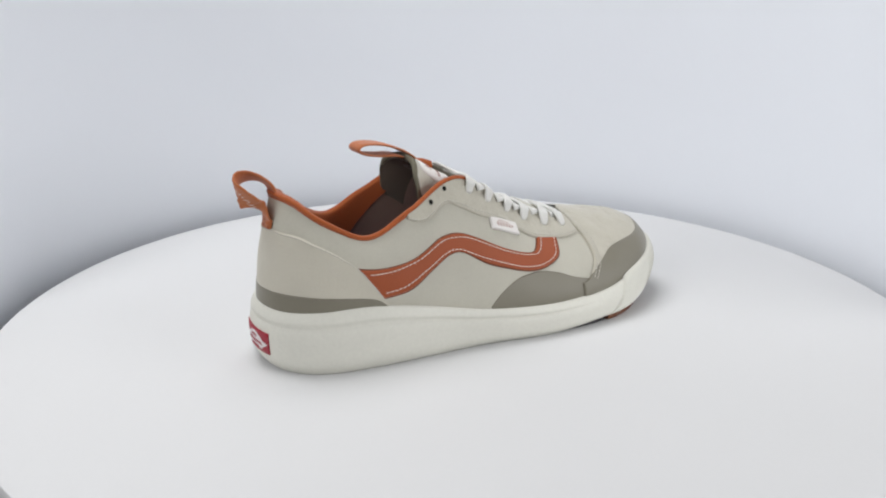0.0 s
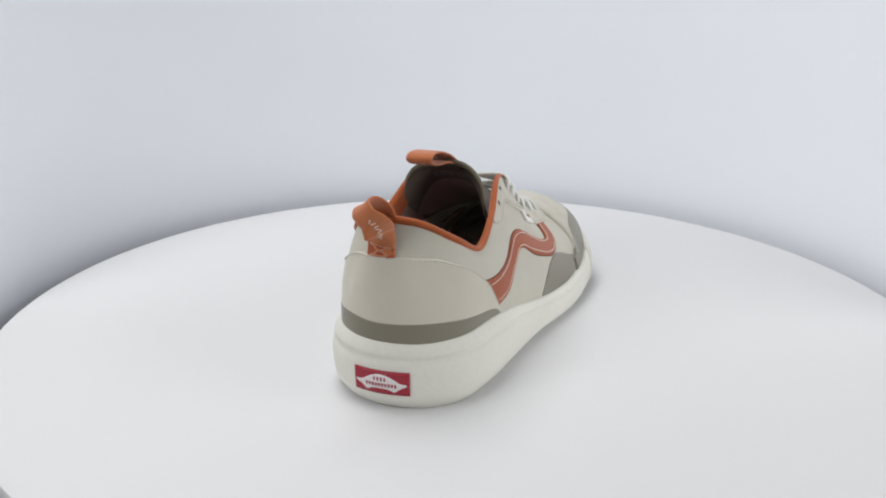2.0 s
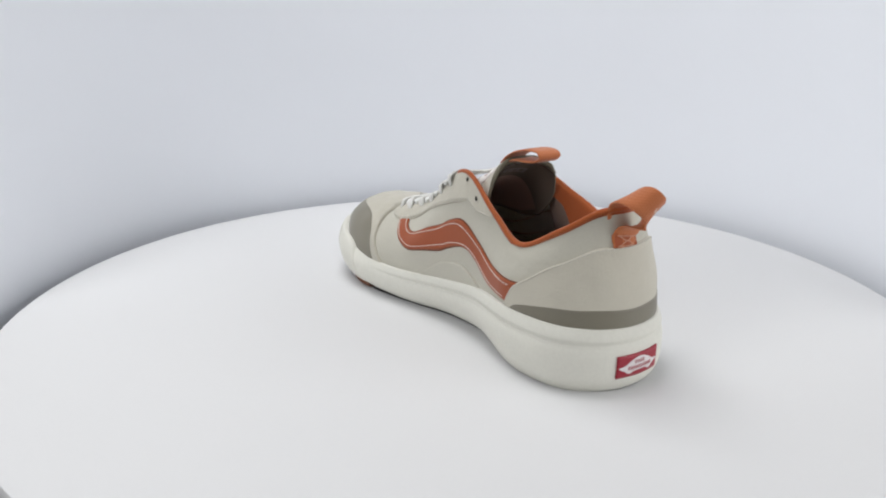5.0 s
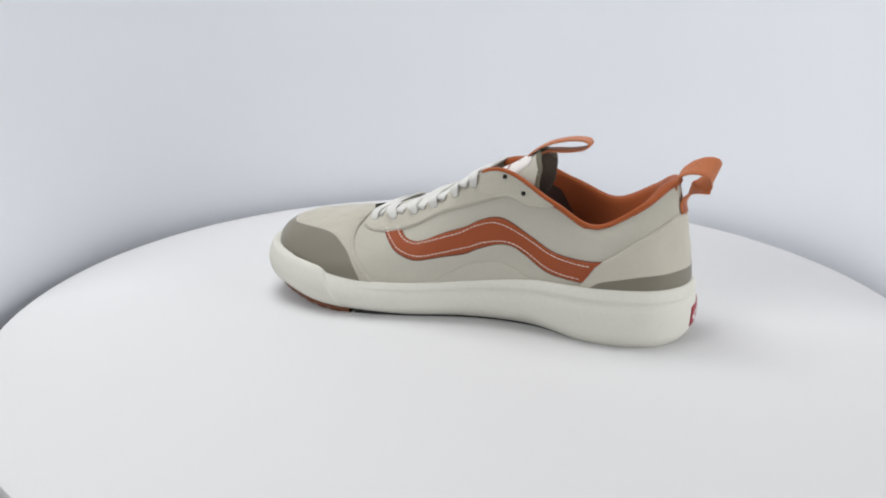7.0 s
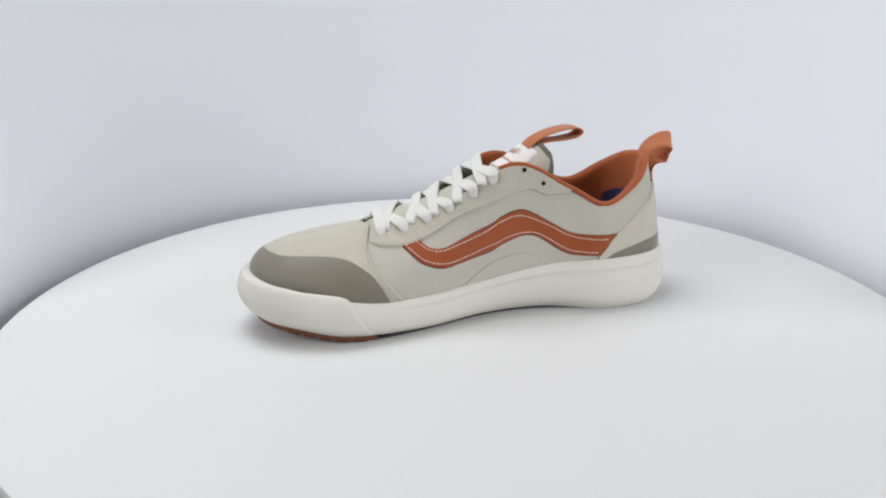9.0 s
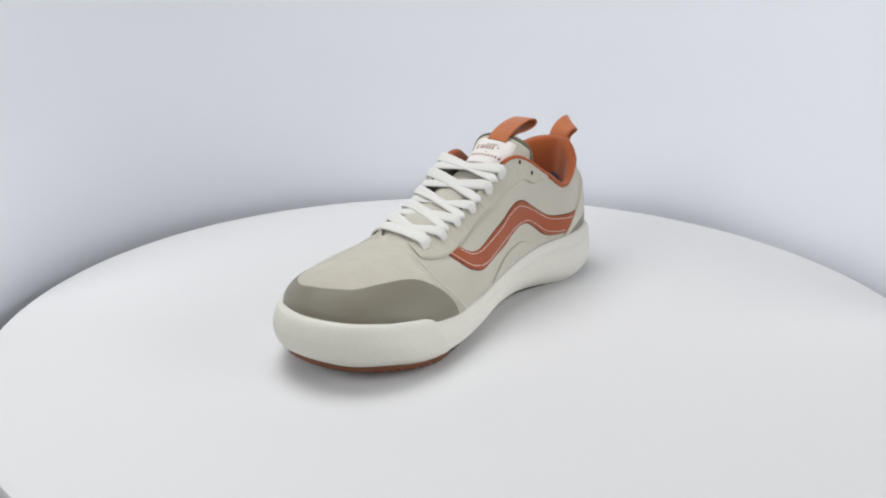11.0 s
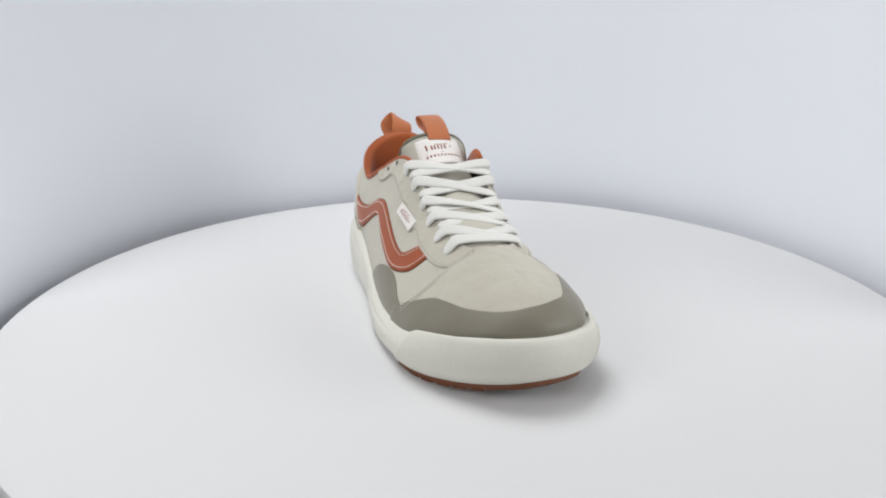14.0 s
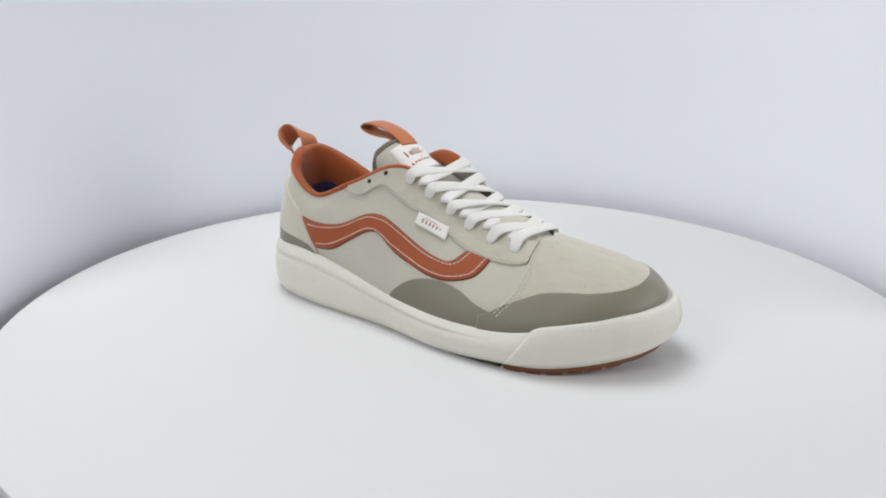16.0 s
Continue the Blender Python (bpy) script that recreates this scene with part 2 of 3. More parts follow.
def band(p, normals, wide, thick, g=None):
    """A flat strap with soft edges along p: wide may change along it."""
    t = tangents(p)
    n = unit(normals - t * (normals * t).sum(1, keepdims=True))
    w = np.cross(t, n)
    wide = np.broadcast_to(wide, (len(p),))
    prof = [(-0.5, 0.15), (-0.44, 0.45), (-0.2, 0.5), (0.2, 0.5), (0.44, 0.45), (0.5, 0.15), (0.5, -0.15), (0.44, -0.45), (-0.44, -0.45), (-0.5, -0.15)]
    r = np.stack([p + w * (a * wide)[:, None] + n * (b * thick) for a, b in prof], 1)
    g = g or Shape()
    g.grid(seat(r), round_v=True)
    g.fan(seat(r[0]))
    g.fan(seat(r[-1]))
    return g


def stitches(q, lift, step=2.75, length=1.9, radius=0.31, offset=0.0):
    """A row of thread stitches along a line of (s, v); offset shifts it sideways in millimetres."""
    p, n = lying(curve(q, 160), lift)
    if offset:
        p = p + np.cross(n, tangents(p)) * offset
    run = np.r_[0, np.cumsum(np.linalg.norm(np.diff(p, axis=0), axis=1))]
    g = Shape()
    for k in range(int(run[-1] / step)):
        d = np.array([0.0, 0.25, 0.75, 1.0]) * length + k * step + 0.4
        pp = np.stack([np.interp(d, run, p[:, i]) for i in range(3)], 1)
        nn = np.stack([np.interp(d, run, n[:, i]) for i in range(3)], 1)
        pp += nn * np.array([-0.35, 0.1, 0.1, -0.35])[:, None]
        tube(pp, radius, 5, g=g, normals=nn)
    return g


# ---- the studio ----
def lathe(profile, n=128):
    a = np.linspace(0, 2 * np.pi, n, endpoint=False)
    p = np.stack([np.stack([r * np.cos(a), r * np.sin(a), np.full(n, z)], 1) for r, z in profile], 1)
    g = Shape()
    g.grid(p, round_u=True)
    return g


def turntable():
    base = new("turntable")
    top = lathe([(0.0, 0.0), (0.1, 0.0), (0.2, 0.0), (0.298, 0.0), (0.3057, 0.0), (0.3069, -0.0004), (0.3074, -0.0015), (0.3074, -0.011), (0.3069, -0.0121), (0.302, -0.0125), (0.0, -0.0125)], 256)
    part("disc", top, DISC, base, "matt white laminate disc", sharp=40)
    part("rim", lathe([(0.285, -0.0127), (0.2935, -0.0127), (0.294, -0.013), (0.294, -0.02), (0.285, -0.02)], 192), RIM, base, "black rubber rim", sharp=40)
    part("hub", lathe([(0.0, -0.013), (0.10, -0.013), (0.10, -0.095), (0.115, -0.102), (0.115, -0.115), (0.0, -0.115)], 64), RIM, base, "black round foot", sharp=40)
    return tagged(base, "round white motor turntable with a black base, turning", "turntable")


def studio():
    # paper sweep: a half-round wall behind the turntable, curved out at its foot
    a = np.linspace(radians(-6), radians(186), 145)
    rows = [(0.14, -0.117), (0.25, -0.117), (0.303, -0.117)]
    rows += [(0.303 + 0.025 * math.sin(k), -0.117 + 0.025 * (1 - math.cos(k))) for k in np.linspace(0.15, np.pi / 2, 8)]
    rows += [(0.328, -0.05), (0.3295, -0.01), (0.333, 0.015), (0.341, 0.05), (0.352, 0.1), (0.373, 0.2), (0.395, 0.3), (0.41, 0.38), (0.414, 0.4)]
    p = np.stack([np.stack([r * np.cos(a) - 0.001, r * np.sin(a) + 0.0085, np.full(len(a), z)], 1) for r, z in rows], 1)
    g = Shape()
    g.grid(p)
    tagged(part("backdrop", g, PAPER), "seamless curved white paper backdrop behind the turntable", "backdrop", kind="structure")
    g = Shape()
    box = lambda x0, x1, y0, y1, z0, z1: g.add([(x, y, z) for x in (x0, x1) for y in (y0, y1) for z in (z0, z1)], [(0, 1, 3, 2), (4, 6, 7, 5), (0, 4, 5, 1), (2, 3, 7, 6), (0, 2, 6, 4), (1, 5, 7, 3)])
    box(-1.6, 1.6, -1.6, 1.6, -0.18, -0.12)
    tagged(part("table", g, TABLE, smooth=False), "dark table top under the turntable", "table", kind="structure")
    # walls and ceiling out of view, added to close the set and bounce light
    g = Shape()
    box(-1.6, 1.6, -1.66, -1.6, -0.18, 1.9)
    tagged(part("bounce_wall_south", g, BOUNCE_CLOTH, smooth=False), "unseen white cloth wall, added to bounce light", "wall", kind="structure")
    g = Shape()
    box(-1.66, -1.6, -1.66, 1.66, -0.18, 1.9)
    tagged(part("bounce_wall_west", g, BOUNCE_CLOTH, smooth=False), "unseen white cloth wall, added to bounce light", "wall", kind="structure")
    g = Shape()
    box(1.6, 1.66, -1.66, 1.66, -0.18, 1.9)
    tagged(part("bounce_wall_east", g, BOUNCE_CLOTH, smooth=False), "unseen white cloth wall, added to bounce light", "wall", kind="structure")
    g = Shape()
    box(-1.6, 1.6, 1.6, 1.66, -0.18, 1.9)
    tagged(part("bounce_wall_north", g, BOUNCE_CLOTH, smooth=False), "unseen white cloth wall, added to bounce light", "wall", kind="structure")
    g = Shape()
    box(-1.66, 1.66, -1.66, 1.66, 1.9, 1.96)
    tagged(part("ceiling", g, BOUNCE_CLOTH, smooth=False), "unseen white cloth ceiling, added to bounce light", "ceiling", kind="structure")


# ---- the sneaker ----
def sole_parts(shoe):
    s = np.linspace(0, N, 265)[:-1]
    w = np.r_[0.0, 0.015, 0.03, 0.06, 0.1, 0.14, np.linspace(0.18, 0.66, 9), 0.70, 0.73, 0.75, 0.77, 0.79, 0.82, 0.86, 0.91, 0.95, 0.985, 1.0]
    p = sole_at(s[:, None], w[None, :])
    n = outward(s)[:, None]
    # a shallow groove runs under the lip of the rear three quarters
    lip = np.interp(w, (0.66, 0.73, 0.76, 0.79, 0.82, 0.9, 1.0), (0, 0.25, 1.0, 0.7, -0.5, -0.6, 0))
    front = np.clip((p[:, :1, 0] - 20) / 60, 0, 1)
    p = p - n * (lip[None, :] * (1 - front) * 1.0)[..., None]
    foot = along(FOOT, s)
    inner = foot - outward(s) * 4
    inner[:, 2] = foot[:, 2] + 1.0
    low = p[:, 0] - outward(s) * 4
    low[:, 2] -= 0.3
    p = np.concatenate([low[:, None], p, inner[:, None]], 1)
    g = Shape()
    g.grid(seat(p), round_u=True)
    g.fan(seat(low))
    g.fan(seat(inner))
    midsole = part("midsole", g, FOAM, shoe, "thick off-white rubber midsole")
    # gum outsole under the forefoot; near-black heel tread also stands in for contact shade
    s2 = np.linspace(7.2, 14.8, 110)
    q = along(SOLE, s2)
    edge = along(FOOT, s2) + outward(s2) * (q[:, 1:2] - 3.4)
    zb = q[:, 2]
    mid = edge.copy()
    mid[:, 1] = 4
    mid[:, 0] = np.minimum(mid[:, 0], 150)
    rows = []
    for dz, ins in ((0.8, 0), (-0.2, -0.4), (-2.6, -0.2), (-3.4, 1.2)):
        r = edge - outward(s2) * ins
        r[:, 2] = np.maximum(zb + dz, -1.35)
        rows.append(r)
    r = rows[-1] * 0.5 + mid * 0.5
    r[:, 2] = rows[-1][:, 2] * 0.7
    rows.append(r)
    g = Shape()
    g.grid(seat(np.stack(rows, 1)))
    part("outsole", g, GUM, shoe, "brown gum rubber forefoot outsole")
    for k, (sa, sb, mat) in enumerate([(7.25, 9.4, GUM), (12.6, 14.6, GUM)]):
        for c in np.arange(sa, sb, 0.42):
            ss = np.array((c, c + 0.3))
            q = along(SOLE, ss)
            e = along(FOOT, ss) + outward(ss) * (q[:, 1:2] - 3.6)
            e2 = e - outward(ss) * 7
            z1 = q[:, 2] - 0.3
            z0 = np.maximum(q[:, 2] - 3.7, -1.42)
            g = Shape()
            top = [np.r_[e[0, :2], z1[0]], np.r_[e[1, :2], z1[1]], np.r_[e2[1, :2], z1[1]], np.r_[e2[0, :2], z1[0]]]
            low = [np.r_[e[0, :2], z0[0]], np.r_[e[1, :2], z0[1]], np.r_[e2[1, :2], z0[1]], np.r_[e2[0, :2], z0[0]]]
            g.add(seat(np.array(low + top)), [(0, 1, 2, 3), (4, 7, 6, 5), (0, 4, 5, 1), (1, 5, 6, 2), (2, 6, 7, 3), (3, 7, 4, 0)])
            part("tread_lug", g, mat, shoe, smooth=False)
    s3 = np.linspace(-7.1, 7.1, 150)
    q = along(SOLE, s3)
    e = along(FOOT, s3) + outward(s3) * (q[:, 1:2] - 4.2)
    rows = []
    for z, ins in ((0.9, 0), (-1.4, 0.8)):
        r = e - outward(s3) * ins
        r[:, 2] = z
        rows.append(r)
    r = r.copy()
    r[:, 1] = 3 + (r[:, 1] - 3) * 0.2
    rows.append(r)
    g = Shape()
    g.grid(seat(np.stack(rows, 1)))
    part("heel_outsole", g, DARKSOLE, shoe, "dark tread under heel and waist, contact shade coloured in")
    # toe bumper: a thicker textured wrap with slanting ends
    g = Shape()
    rows = []
    ww = np.r_[0.0, 0.02, 0.06, np.linspace(0.12, 0.9, 14), 0.97, 1.0, 1.0]
    lift = np.r_[-0.6, 0.4, 0.8, np.full(14, 1.0), 0.8, 0.3, -1.5]
    for wv, lf in zip(ww, lift):
        a = np.linspace(7.15 + 0.55 * wv, 14.75 - 0.5 * wv, 220)
        t = np.minimum(np.arange(220), np.arange(220)[::-1])
        k = np.where(t == 0, -0.6, np.where(t == 1, 0.6 * lf, lf))
        r = sole_at(a, np.full(220, wv)) + outward(a) * k[:, None]
        r[:, 2] += np.interp(np.minimum(t, 12), (0, 12), (0, 1.0)) * wv * 0.4
        r[:, 2] += np.interp(t, (0, 3, 8, 22, 45), (0, 1.6, 2.4, 1.7, 0)) * max(wv - 0.5, 0) * 2
        r += outward(a) * (np.interp(t, (0, 3, 20, 45), (0, 0.45, 0.45, 0)) * min(wv * 2, 1) * (lf > 0))[:, None]
        rows.append(r)
    g.grid(seat(np.stack(rows, 1)))
    bumper = part("toe_bumper", g, BUMPER, shoe, "textured off-white rubber toe wrap")
    # rows of small raised ribs across the bumper
    g = Shape()
    for c in np.arange(7.8, 14.2, 0.09):
        for k, wv in enumerate(np.arange(0.3, 0.84, 0.09)):
            a = np.array((c, c + 0.06)) + 0.045 * (k % 2)
            b = np.array((wv, wv + 0.07))
            r = np.array([sole_at(a[0], b[0]), sole_at(a[1], b[1]), sole_at(a[1], b[1] + 0.025), sole_at(a[0], b[0] + 0.025)])
            o = outward(np.array([a[0], a[1], a[1], a[0]]))
            r[:, 2] += b[0] * 0.4
            g.add(seat(np.vstack([r + o * 0.8, r + o * 1.12])), [(4, 5, 6, 7), (0, 1, 5, 4), (1, 2, 6, 5), (2, 3, 7, 6), (3, 0, 4, 7)])
    tagged(part("rib_texture", g, BUMPER, bumper, smooth=False), kind="stuff")
    return midsole


def upper_parts(shoe):
    # base shell
    s = np.linspace(0, N, 265)[:-1]
    v = np.linspace(-0.0, 1, 33)
    p = upper_at(s[:, None], v[None, :])
    low = p[:, :1].copy()
    low[..., 2] -= 4
    g = Shape()
    g.grid(seat(np.concatenate([low, p], 1)), round_u=True)
    part("upper", g, CANVAS, shoe, "greige canvas upper")
    # lining inside the collar and the facings
    s = np.linspace(-5.2, 5.2, 150)
    t = along(TOP, s)
    centre = np.stack([np.clip(t[:, 0], -92, 0), np.full(len(s), 5.0), t[:, 2]], 1)
    inn = unit((centre - t) * (1, 1, 0))
    pad = np.interp(np.abs(s), (0, 2.6, 3.3, 4.0, 5.2), (1, 0.9, 0.55, 0.4, 0.35))[:, None]
    depth = np.interp(s, (-5.2, -4.7, -4.2, -3.6, -3.1, -2.5, -2.1, -1.7, -1, 0, 1, 1.7, 2.1, 2.5, 2.8, 3.3, 3.8, 4.2, 5.2), (7, 8, 11, 20, 34, 38, 27, 22, 25, 27, 25, 22, 27, 36, 38, 38, 30, 10, 7))[:, None]
    up = np.array((0, 0, 1.0))
    rows = [t - inn * 0.8 - up * 2, t - inn * 0.4 + up * 0.6, t + inn * 2 * pad + up * 1.6, t + inn * 5 * pad + up * 0.4]
    rows += [t + inn * (4.6 + 4.4 * k ** 0.5) * pad - up * depth * k for k in (0.08, 0.18, 0.32, 0.5, 0.75, 1.0)]
    g = Shape()
    g.grid(seat(np.stack(rows, 1)))
    part("collar_lining", g, ORANGE, shoe, "orange textile collar lining")
    # lower lining to the insole; its brown sides stand in for shade inside
    deep = along(FOOT, s) - outward(s) * 6
    deep[:, 2] = 44
    low = [rows[-1] - inn * 0.3 + up * 1.0, rows[-1] - inn * 0.6 - up * 1.5, rows[-1] * 0.5 + deep * 0.5, deep]
    g = Shape()
    low = np.stack(low, 1)
    cup = np.abs(s) < 2.15
    g.grid(seat(low[cup]))
    part("heel_cup", g, INSOLE, shoe, "navy textile heel cup")
    g = Shape()
    g.grid(seat(low[(s < -2.1) & (s > -4.75)]))
    g.grid(seat(low[(s > 2.1) & (s < 4.6)]))
    part("shaded_lining", g, LINING, shoe, "brown mesh lower lining, coloured for the shade inside")
    g = tube(t + up * 0.3 - inn * 0.1, 1.6, 8, normals=np.tile(up, (len(s), 1)))
    part("collar_binding", g, ORANGE, shoe, "orange collar binding")
    # insole
    ring = along(FOOT, np.linspace(0, N, 89)[:-1]) - outward(np.linspace(0, N, 89)[:-1]) * 7
    ring[:, 2] = np.clip(ring[:, 2] + 9, 34, 46)
    ring[:, 0] = np.minimum(ring[:, 0], 10)
    ring[:, 1] = np.clip(ring[:, 1], -34, 33)
    g = Shape()
    g.fan(seat(ring))
    part("insole", g, INSOLE, shoe, "navy textile insole")


def build_sneaker():
    shoe = tagged(new("sneaker"), "greige canvas sneaker with rust stripes, white laces, thick off-white sole", "sneaker")
    sole_parts(shoe)
    upper_parts(shoe)
    detail_parts(shoe)
    return shoe


def ribbon(p, across, wide, thick, g=None):
    """A thin strap with its width vector given at each point."""
    t = tangents(p)
    w = unit(across - t * (across * t).sum(1, keepdims=True))
    n = np.cross(w, t)
    return band(p, n, wide, thick, g)


def overlay_panels(shoe):
    # side stripes over a dark sheet (raw edge plus gap shade), two rows of stitching
    top = [(2.78, 0.55), (3.35, 0.53), (3.8, 0.54), (4.15, 0.59), (4.4, 0.61), (4.7, 0.58), (5.05, 0.515), (5.4, 0.48), (5.75, 0.485), (6.0, 0.53), (6.2, 0.70)]
    low = [(3.16, 0.13), (3.65, 0.21), (4.05, 0.36), (4.3, 0.43), (4.5, 0.46), (4.7, 0.445), (5.05, 0.355), (5.4, 0.33), (5.75, 0.335), (6.1, 0.39), (6.4, 0.5), (6.55, 0.70)]
    top_in = [(19.2, 0.44), (18.8, 0.45), (18.4, 0.46), (17.9, 0.565), (17.45, 0.592), (17.1, 0.515), (16.85, 0.46), (16.4, 0.475), (16.05, 0.5), (15.8, 0.59), (15.6, 0.76)]
    low_in = [(18.97, 0.10), (18.6, 0.12), (18.35, 0.16), (17.95, 0.335), (17.65, 0.38), (17.2, 0.295), (16.95, 0.25), (16.45, 0.26), (16.1, 0.29), (15.75, 0.41), (15.5, 0.59), (15.32, 0.76)]
    for a, b in ((top, low), (top_in, low_in)):
        a, b = curve(a, 110), curve(b, 110)
        stripe = part("side_stripe", between(a, b, 110, 12, 1.15), RUST, shoe, "rust leather wave stripe")
        part("stripe_edge", between(a + (a - b) * 0.05, b + (b - a) * 0.05, 110, 8, 0.45), RUST_EDGE_SHADE, stripe, "dark raw edge with gap shade coloured in")
        part("stitching", stitches((a * 0.84 + b * 0.16)[4:], 1.25), THREAD, stripe, "off-white stitch row")
        part("stitching", stitches((a * 0.16 + b * 0.84)[4:], 1.25), THREAD, stripe, "off-white stitch row")
    # arch panel on the inner side
    g = between([(16.5, 0.02), (16.75, 0.09), (17.05, 0.15), (17.45, 0.18), (17.6, 0.18), (17.85, 0.12), (18.05, 0.02)], [(16.5, 0.0), (17.2, 0.0), (18.05, 0.0)], 60, 10, 1.1)
    part("arch_panel", g, CANVAS, shoe, "greige canvas arch panel")
    # rubberised patch at the outer forefoot
    g = between([(5.05, 0.03), (5.2, 0.12), (5.45, 0.23), (5.7, 0.30), (5.95, 0.34), (6.25, 0.325), (6.55, 0.255), (6.9, 0.2)], [(5.05, 0.0), (6.0, 0.0), (6.9, 0.0)], 80, 14, 0.5)
    part("side_patch", g, TAUPE, shoe, "taupe rubberised forefoot patch")
    # vamp, from the outer seam round the toe to the inner seam
    seam_a = [(6.7, 0.0), (6.75, 0.12), (6.95, 0.28), (7.18, 0.44), (7.3, 0.64), (7.3, 0.82), (7.42, 1.0)]
    seam_b = [(15.4, 0.0), (15.05, 0.28), (14.8, 0.46), (14.6, 0.64), (14.55, 0.8), (14.6, 1.0)]
    v = np.linspace(0, 1, 30)
    ca, cb = curve(seam_a, 200), curve(seam_b, 200)
    sa, sb = np.interp(v, ca[:, 1], ca[:, 0]), np.interp(v, cb[:, 1], cb[:, 0])
    f = np.linspace(0, 1, 130)[:, None]
    g = patch(sa[None] * (1 - f) + sb[None] * f, np.tile(v, (130, 1)), 1.7, open_top=True, edge=0.2)
    vamp = part("vamp", g, SUEDE, shoe, "greige suede toe box")
    for seam, side in ((ca, 1), (cb, -1)):
        keep = seam[(seam[:, 1] > (0.22 if side > 0 else 0.05)) & (seam[:, 1] < 0.97)]
        for off in (1.6, 4.0):
            part("stitching", stitches(keep, 1.8, 2.6, 1.8, 0.38, offset=-side * off), THREAD_GREIGE, vamp)
    # toe guard
    guard = [(6.64, 0.17), (6.8, 0.2), (7.1, 0.32), (7.7, 0.385), (8.35, 0.39), (9.05, 0.365), (9.65, 0.375), (10.2, 0.41), (10.85, 0.475), (11.5, 0.495), (12.05, 0.485), (12.8, 0.50), (13.5, 0.495), (14.2, 0.455), (14.65, 0.38), (14.92, 0.22), (15.1, 0.03)]
    c = curve(guard, 400)
    s = np.r_[np.linspace(6.64, 14.5, 150), np.linspace(14.52, 15.09, 40)]
    vt = np.interp(s, c[:, 0], c[:, 1])
    f = np.linspace(0, 1, 22)[None]
    part("toe_guard", patch(np.repeat(s[:, None], 22, 1), vt[:, None] * f, 1.95, edge=0.3), TAUPE, shoe, "taupe rubberised toe guard")
    # heel counter and the dark band at its foot
    top = [(18.85, 0.01), (19.0, 0.23), (19.15, 0.42), (19.5, 0.555), (19.9, 0.64), (20.85, 0.69), (21.5, 0.695), (22.0, 0.70), (22.9, 0.705), (23.6, 0.735), (24.25, 0.70), (24.7, 0.585), (25.0, 0.36), (25.3, 0.03)]
    c = curve(top, 400)
    s = np.r_[np.linspace(18.86, 19.4, 30), np.linspace(19.45, 24.6, 120), np.linspace(24.65, 25.29, 30)]
    vt = np.interp(s, c[:, 0], c[:, 1])
    f = np.linspace(0, 1, 24)[None]
    counter = part("heel_counter", patch(np.repeat(s[:, None], 24, 1), vt[:, None] * f, 1.5, edge=0.3), COUNTER, shoe, "greige suede heel counter")
    part("stitching", stitches(np.stack([c[:, 0], c[:, 1] - 0.015], 1)[12:-12], 1.6, 2.6, 1.8, 0.35), THREAD_GREIGE, counter)
    top = [(19.0, 0.03), (19.25, 0.155), (19.9, 0.205), (20.65, 0.19), (21.5, 0.18), (22.3, 0.18), (23.1, 0.19), (23.8, 0.20), (24.4, 0.19), (24.9, 0.16), (25.12, 0.115), (25.26, 0.03)]
    c = curve(top, 400)
    s = np.linspace(19.0, 25.26, 150)
    vt = np.interp(s, c[:, 0], c[:, 1])
    f = np.linspace(0, 1, 10)[None]
    part("heel_band", patch(np.repeat(s[:, None], 10, 1), vt[:, None] * f, 1.75, edge=0.3), TAUPE, shoe, "taupe rubberised heel band")
    # eyestays
    low = [(3.9, 0.95), (4.1, 0.87), (4.3, 0.82), (4.55, 0.835), (4.72, 0.815), (4.88, 0.755), (5.15, 0.69), (5.45, 0.70), (5.65, 0.715), (5.88, 0.70), (6.15, 0.665), (6.5, 0.675), (6.85, 0.69), (7.25, 0.73)]
    low_in = [(18.05, 0.96), (17.85, 0.89), (17.65, 0.81), (17.38, 0.79), (17.15, 0.70), (16.85, 0.655), (16.5, 0.70), (16.2, 0.745), (15.9, 0.72), (15.5, 0.69), (15.1, 0.72), (14.65, 0.77)]
    for a, b in ((low, [(3.92, 1.0), (5.5, 1.0), (7.36, 1.0)]), (low_in, [(18.03, 1.0), (16.4, 1.0), (14.6, 1.0)])):
        stay = part("eyestay", between(a, b, 120, 14, 1.3), SUEDE, shoe, "greige suede eyestay")
        c, d = curve(a, 120), curve(b, 120)
        part("stitching", stitches((c * 0.9 + d * 0.1)[3:-2], 1.4, 2.6, 1.8, 0.36), THREAD_GREIGE, stay)
    # open eyelets; a near-black disc in each stands in for the shaded hole
    for s0, v0 in ((4.4, 0.93), (4.7, 0.945), (17.2, 0.95), (17.55, 0.905)):
        p, n = lying(np.array([(s0, v0)]), 1.3)
        a = np.linspace(0, 2 * np.pi, 16, endpoint=False)
        u = unit(np.cross(n[0], (0, 0, 1.0)))
        w = np.cross(n[0], u)
        ring = lambda r, d: p[0] + r * (np.cos(a)[:, None] * u + np.sin(a)[:, None] * w) + n[0] * d
        g = Shape()
        g.grid(seat(np.stack([ring(2.3, -0.4), ring(2.1, 0.25), ring(1.6, 0.25), ring(1.5, -0.1)], 1)), round_u=True)
        hole = part("eyelet", g, SUEDE, shoe)
        g = Shape()
        g.fan(seat(ring(1.62, 0.06)))
        part("hole", g, HOLE_SHADE, hole)
    # small woven flag at the outer eyestay
    g = between([(5.36, 0.70), (5.82, 0.765)], [(5.33, 0.605), (5.80, 0.645)], 24, 8, 2.0, base=0.2)
    flag = part("flag_label", g, LABEL, shoe, "small white woven side tag")
